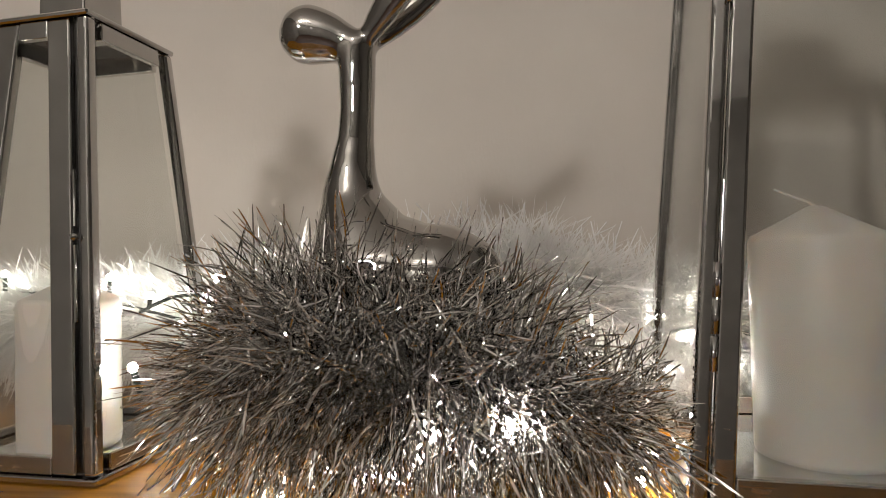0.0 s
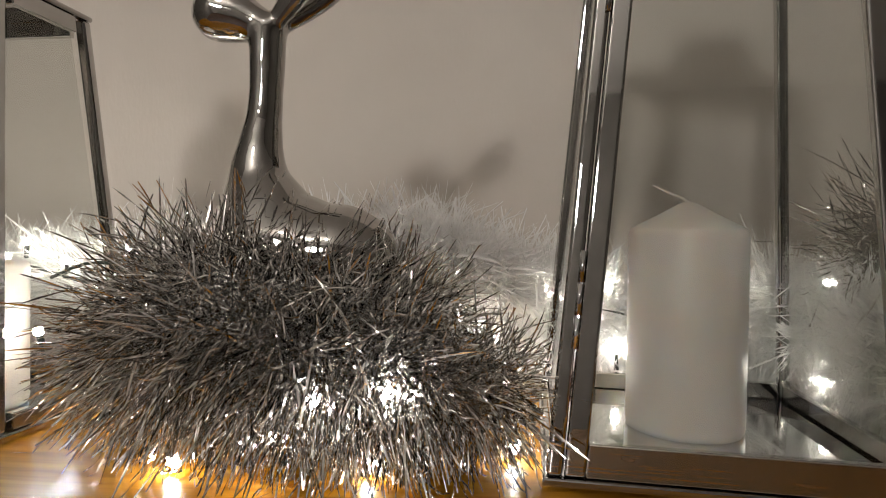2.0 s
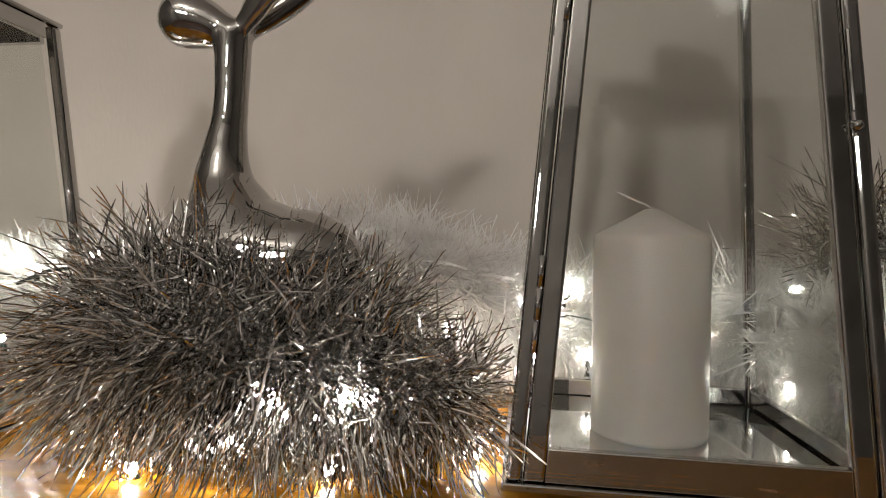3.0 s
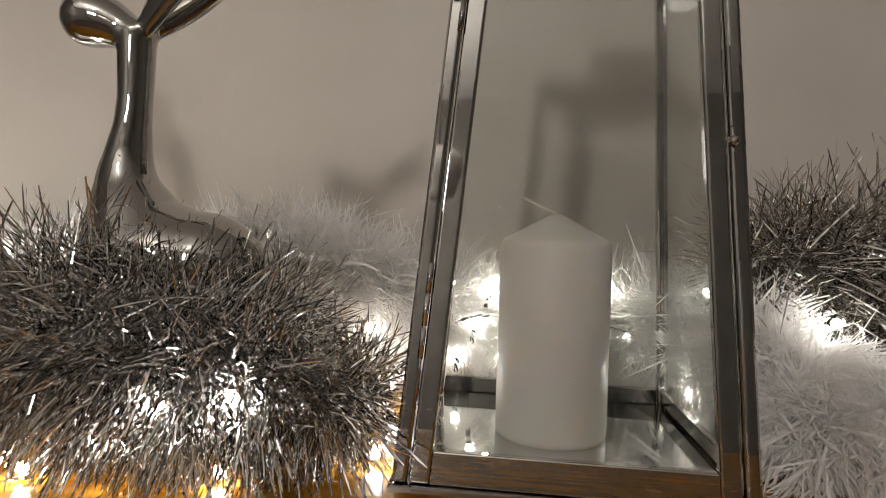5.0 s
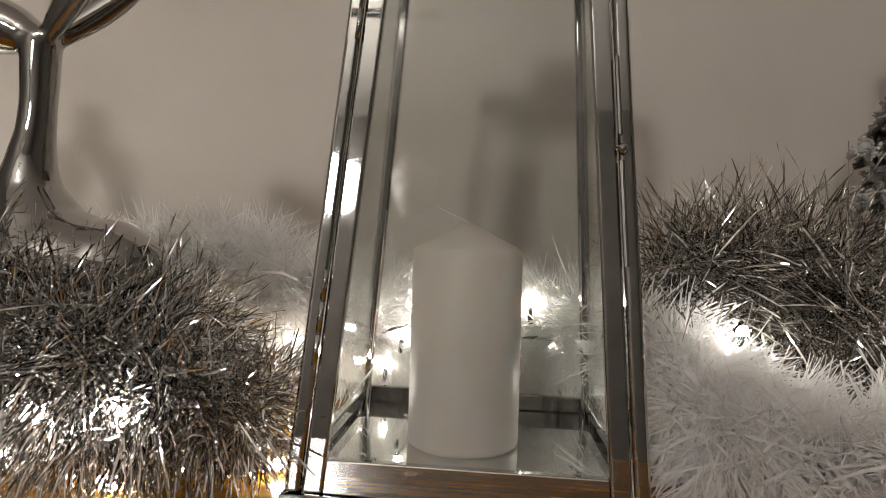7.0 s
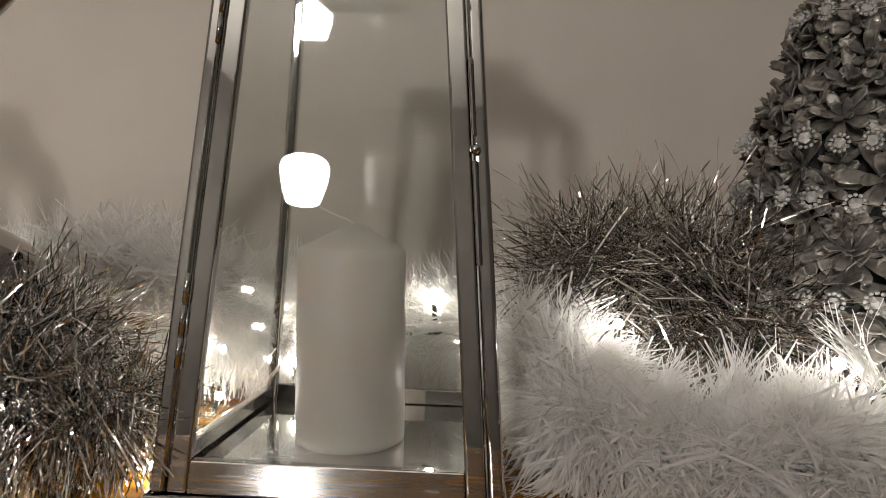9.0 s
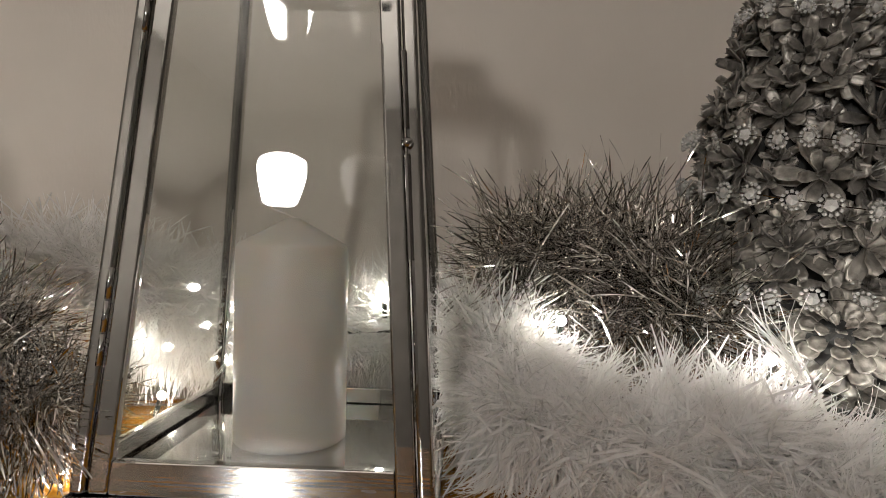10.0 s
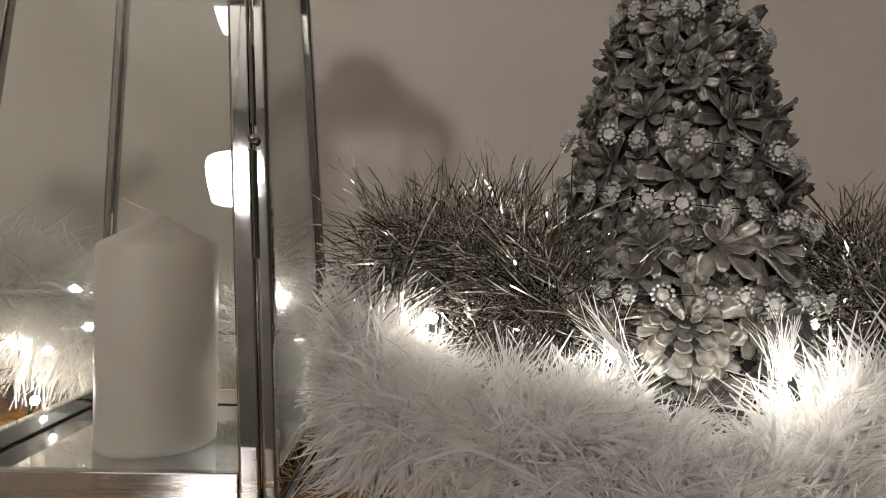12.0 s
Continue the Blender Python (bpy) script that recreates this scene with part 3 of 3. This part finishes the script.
def cone_tree():
    rnd = random.Random(11)
    e = tagged(empty("cone_tree", Matrix.Translation(TREE)), "small silver-grey tree made of pine cone scales", "ornament")
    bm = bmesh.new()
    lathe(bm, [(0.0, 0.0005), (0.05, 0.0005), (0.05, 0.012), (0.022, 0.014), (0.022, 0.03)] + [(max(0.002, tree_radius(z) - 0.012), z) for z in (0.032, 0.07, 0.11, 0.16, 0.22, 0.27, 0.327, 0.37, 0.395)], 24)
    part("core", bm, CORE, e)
    kinds = [
        rosette_mesh(1, ((7, 10, 0.022, 0.0078, 0.0), (7, 34, 0.019, 0.0070, 0.002), (5, 62, 0.013, 0.0052, 0.003))),
        rosette_mesh(2, ((8, 16, 0.023, 0.0070, 0.0), (6, 46, 0.018, 0.0064, 0.002), (3, 74, 0.012, 0.0050, 0.003))),
        rosette_mesh(3, ((9, 2, 0.018, 0.0068, -0.002), (8, 24, 0.016, 0.0064, 0.001), (6, 46, 0.013, 0.0056, 0.003), (4, 70, 0.010, 0.0045, 0.004))),
        rosette_mesh(4, ((6, 20, 0.026, 0.0088, 0.0), (6, 48, 0.020, 0.0076, 0.002), (3, 72, 0.013, 0.0056, 0.003))),
        rosette_mesh(5, ((5, 28, 0.025, 0.0082, 0.0), (5, 54, 0.021, 0.0072, 0.001))),
    ]
    z, row = 0.052, 0
    while z < 0.40:
        r = max(0.003, tree_radius(z) - 0.010)
        count = max(1, round(2 * math.pi * (r + 0.010) / 0.0290))
        for i in range(count):
            ang = 6.2832 * (i + 0.5 * (row % 2) + rnd.uniform(-0.18, 0.18)) / count
            zz = z + rnd.uniform(-0.006, 0.006)
            rr = max(0.002, tree_radius(zz) - 0.011 + rnd.uniform(-0.004, 0.004))
            lean = radians(78 + rnd.uniform(-26, 22)) if z < 0.37 else radians(rnd.uniform(0, 40))
            size = rnd.uniform(0.85, 1.35) * (0.8 if z > 0.33 else 1.0)
            m = Matrix.Translation((rr * math.cos(ang), rr * math.sin(ang), zz)) @ Matrix.Rotation(ang, 4, "Z") @ Matrix.Rotation(lean, 4, "Y") @ Matrix.Rotation(rnd.uniform(0, 6.28), 4, "Z") @ Matrix.Scale(size, 4)
            ob = new("rosette", rnd.choice(kinds))
            ob.parent = e
            ob.matrix_local = m
        z += 0.0215
        row += 1


cone_tree()


def pine_cone():
    """A whole cone lying at the foot of the tree, its tip to the viewer."""
    rnd = random.Random(5)
    e = tagged(empty("pine_cone", pose(0.322, -0.030, 0.088)), "closed silver-grey pine cone with bright scale edges", "pine cone")
    e.matrix_world = Matrix.Translation((0.322, -0.030, 0.088)) @ Matrix.Rotation(radians(50), 4, "X") @ Matrix.Rotation(radians(-12), 4, "Y") @ Matrix.Scale(0.95, 4)
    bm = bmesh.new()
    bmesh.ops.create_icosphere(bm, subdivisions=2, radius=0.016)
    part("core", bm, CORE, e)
    bm = bmesh.new()
    petal(bm, 0, 0, 0.0152, 0.0135, 0.25)
    scale = mesh_of("scale", bm, CONE, True)
    rings = ((3, 10, 62, 0.50), (5, 26, 48, 0.62), (7, 44, 34, 0.78), (8, 62, 20, 0.90), (9, 80, 4, 1.0), (9, 100, -14, 1.0), (8, 122, -38, 0.95))
    for ring, (count, polar, tilt, size) in enumerate(rings):
        for i in range(count):
            ang = 6.2832 * (i + 0.5 * (ring % 2)) / count + rnd.uniform(-0.1, 0.1)
            p = radians(polar)
            pos = Vector((0.0125 * math.sin(p) * math.cos(ang), 0.0125 * math.sin(p) * math.sin(ang), 0.018 * math.cos(p)))
            ob = new("scale", scale)
            ob.parent = e
            ob.matrix_local = Matrix.Translation(pos) @ Matrix.Rotation(ang, 4, "Z") @ Matrix.Rotation(-radians(tilt + rnd.uniform(-6, 6)), 4, "Y") @ Matrix.Scale(size, 4)


pine_cone()


def bead_meshes():
    gem = bmesh.new()
    bmesh.ops.create_icosphere(gem, subdivisions=1, radius=0.0046, matrix=Matrix.Diagonal((1, 1, 0.6, 1)))
    pearl = bmesh.new()
    bmesh.ops.create_icosphere(pearl, subdivisions=1, radius=0.0016)
    return mesh_of("bead", gem, CRYSTAL, False), mesh_of("pearl", pearl, CRYSTAL, True)


def bead_garland(turns, mesh, pearl):
    """Crystal flowers threaded on a thin wire, wound round the tree."""
    e = tagged(empty("bead_garland", Matrix.Translation(TREE)), "string of clear crystal flower beads wound round the tree", "garland")
    line, beads = [], []
    rnd = random.Random(3)
    for a0, z0, a1, z1 in turns:
        z = (z0 + z1) / 2
        steps = max(3, round(abs(a1 - a0) * (tree_radius(z) + 0.006) / 0.0195))
        for i in range(steps):
            t = i / steps
            a, zz = a0 + (a1 - a0) * t + rnd.uniform(-0.05, 0.05), z0 + (z1 - z0) * t + rnd.uniform(-0.003, 0.003)
            r = tree_radius(zz) + rnd.uniform(0.009, 0.013)
            line.append((r * math.cos(a), r * math.sin(a), zz))
            beads.append((a, zz, r))
    bm = bmesh.new()
    tube(bm, [Vector(p) for p in line], 0.0004, 5)
    part("thread", bm, STEEL, e)
    for a, zz, r in beads:
        ob = new("bead", mesh)
        ob.parent = e
        ob.matrix_local = Matrix.Translation((r * math.cos(a), r * math.sin(a), zz)) @ Matrix.Rotation(a, 4, "Z") @ Matrix.Rotation(radians(90 + rnd.uniform(-38, 28)), 4, "Y") @ Matrix.Rotation(rnd.uniform(-0.6, 0.6), 4, "X") @ Matrix.Scale(rnd.uniform(0.82, 0.98), 4)
        for i in range(12):
            dot = new("pearl", pearl)
            dot.parent = ob
            dot.matrix_local = Matrix.Translation((0.0063 * math.cos(0.5236 * i), 0.0063 * math.sin(0.5236 * i), 0))


BEAD, PEARL_DOT = bead_meshes()
bead_garland(tuple((radians(a), z, radians(b), w) for a, z, b, w in ((150, 0.306, 350, 0.282), (350, 0.282, 530, 0.218), (530, 0.218, 710, 0.190), (710, 0.190, 890, 0.187), (890, 0.187, 1070, 0.148), (1070, 0.148, 1250, 0.113), (1250, 0.113, 1430, 0.109))), BEAD, PEARL_DOT)

# ---- fairy lights ----


def fairy_lights(label, bulbs, wire):
    e = tagged(empty("string_light"), label, "fairy lights", group="fairy light strings")
    bm = bmesh.new()
    tube(bm, smooth_line(wire, 10), 0.0014, 6)
    part("cable", bm, WIRE, e, "thin dark green cable")
    rnd = random.Random(len(bulbs))
    for p in bulbs:
        d = Vector((rnd.uniform(-0.4, 0.4), rnd.uniform(-0.5, 0.1), 1)).normalized()
        bm = bmesh.new()
        tube(bm, [Vector(p) - d * 0.017, Vector(p) - d * 0.003], 0.0021, 8)
        socket = part("socket", bm, WIRE, e)
        bm = bmesh.new()
        bmesh.ops.create_icosphere(bm, subdivisions=2, radius=0.0032, matrix=Matrix.Translation(p))
        part("bulb", bm, BULB, socket, "lit warm white bulb", True)


fairy_lights("small warm white lights on dark cable in the tinsel",
             [(-0.387, -0.016, 0.121), (-0.419, -0.060, 0.066), (-0.233, -0.105, 0.024), (-0.186, -0.087, 0.007), (-0.1095, -0.042, 0.007), (-0.170, -0.104, 0.052), (-0.206, -0.112, 0.048), (-0.292, -0.104, 0.007)],
             [(-0.458, -0.008, 0.097), (-0.43, -0.004, 0.108), (-0.40, -0.006, 0.104), (-0.375, -0.01, 0.07), (-0.33, -0.06, 0.04), (-0.285, -0.085, 0.003), (-0.233, -0.08, 0.003), (-0.187, -0.07, 0.003), (-0.15, -0.045, 0.003), (-0.11, -0.03, 0.003)])
fairy_lights("small warm white lights on dark cable in white garland",
             [(-0.70, 0.09, 0.127), (-0.575, 0.09, 0.122), (-0.520, 0.078, 0.105), (-0.455, 0.06, 0.102), (-0.405, 0.052, 0.088), (-0.34, 0.07, 0.11), (-0.147, 0.085, 0.064), (-0.125, 0.075, 0.02), (0.042, 0.119, 0.096), (0.104, 0.066, 0.034), (-0.092, 0.114, 0.085), (-0.064, 0.119, 0.066), (-0.050, 0.117, 0.096), (-0.034, 0.124, 0.040), (-0.078, 0.119, 0.040), (0.062, 0.128, 0.060), (-0.22, 0.09, 0.09)],
             [(-0.70, 0.10, 0.11), (-0.593, 0.10, 0.10), (-0.472, 0.06, 0.085), (-0.36, 0.09, 0.06), (-0.24, 0.10, 0.05), (-0.14, 0.105, 0.05), (-0.085, 0.116, 0.066), (-0.055, 0.117, 0.074), (0.0, 0.122, 0.066), (0.06, 0.122, 0.066), (0.108, 0.110, 0.04)])
# The second bulb, at x 0.128, is added inside the garland to brighten it.
fairy_lights("small warm white lights on dark cable before the cone tree",
             [(0.1755, 0.018, 0.092), (0.128, 0.050, 0.064), (0.274, -0.058, 0.083), (0.350, -0.088, 0.082), (0.435, 0.03, 0.090)],
             [(0.11, 0.07, 0.045), (0.165, 0.03, 0.068), (0.215, -0.005, 0.05), (0.275, -0.062, 0.062), (0.35, -0.070, 0.055), (0.40, -0.02, 0.06), (0.435, 0.03, 0.07)])
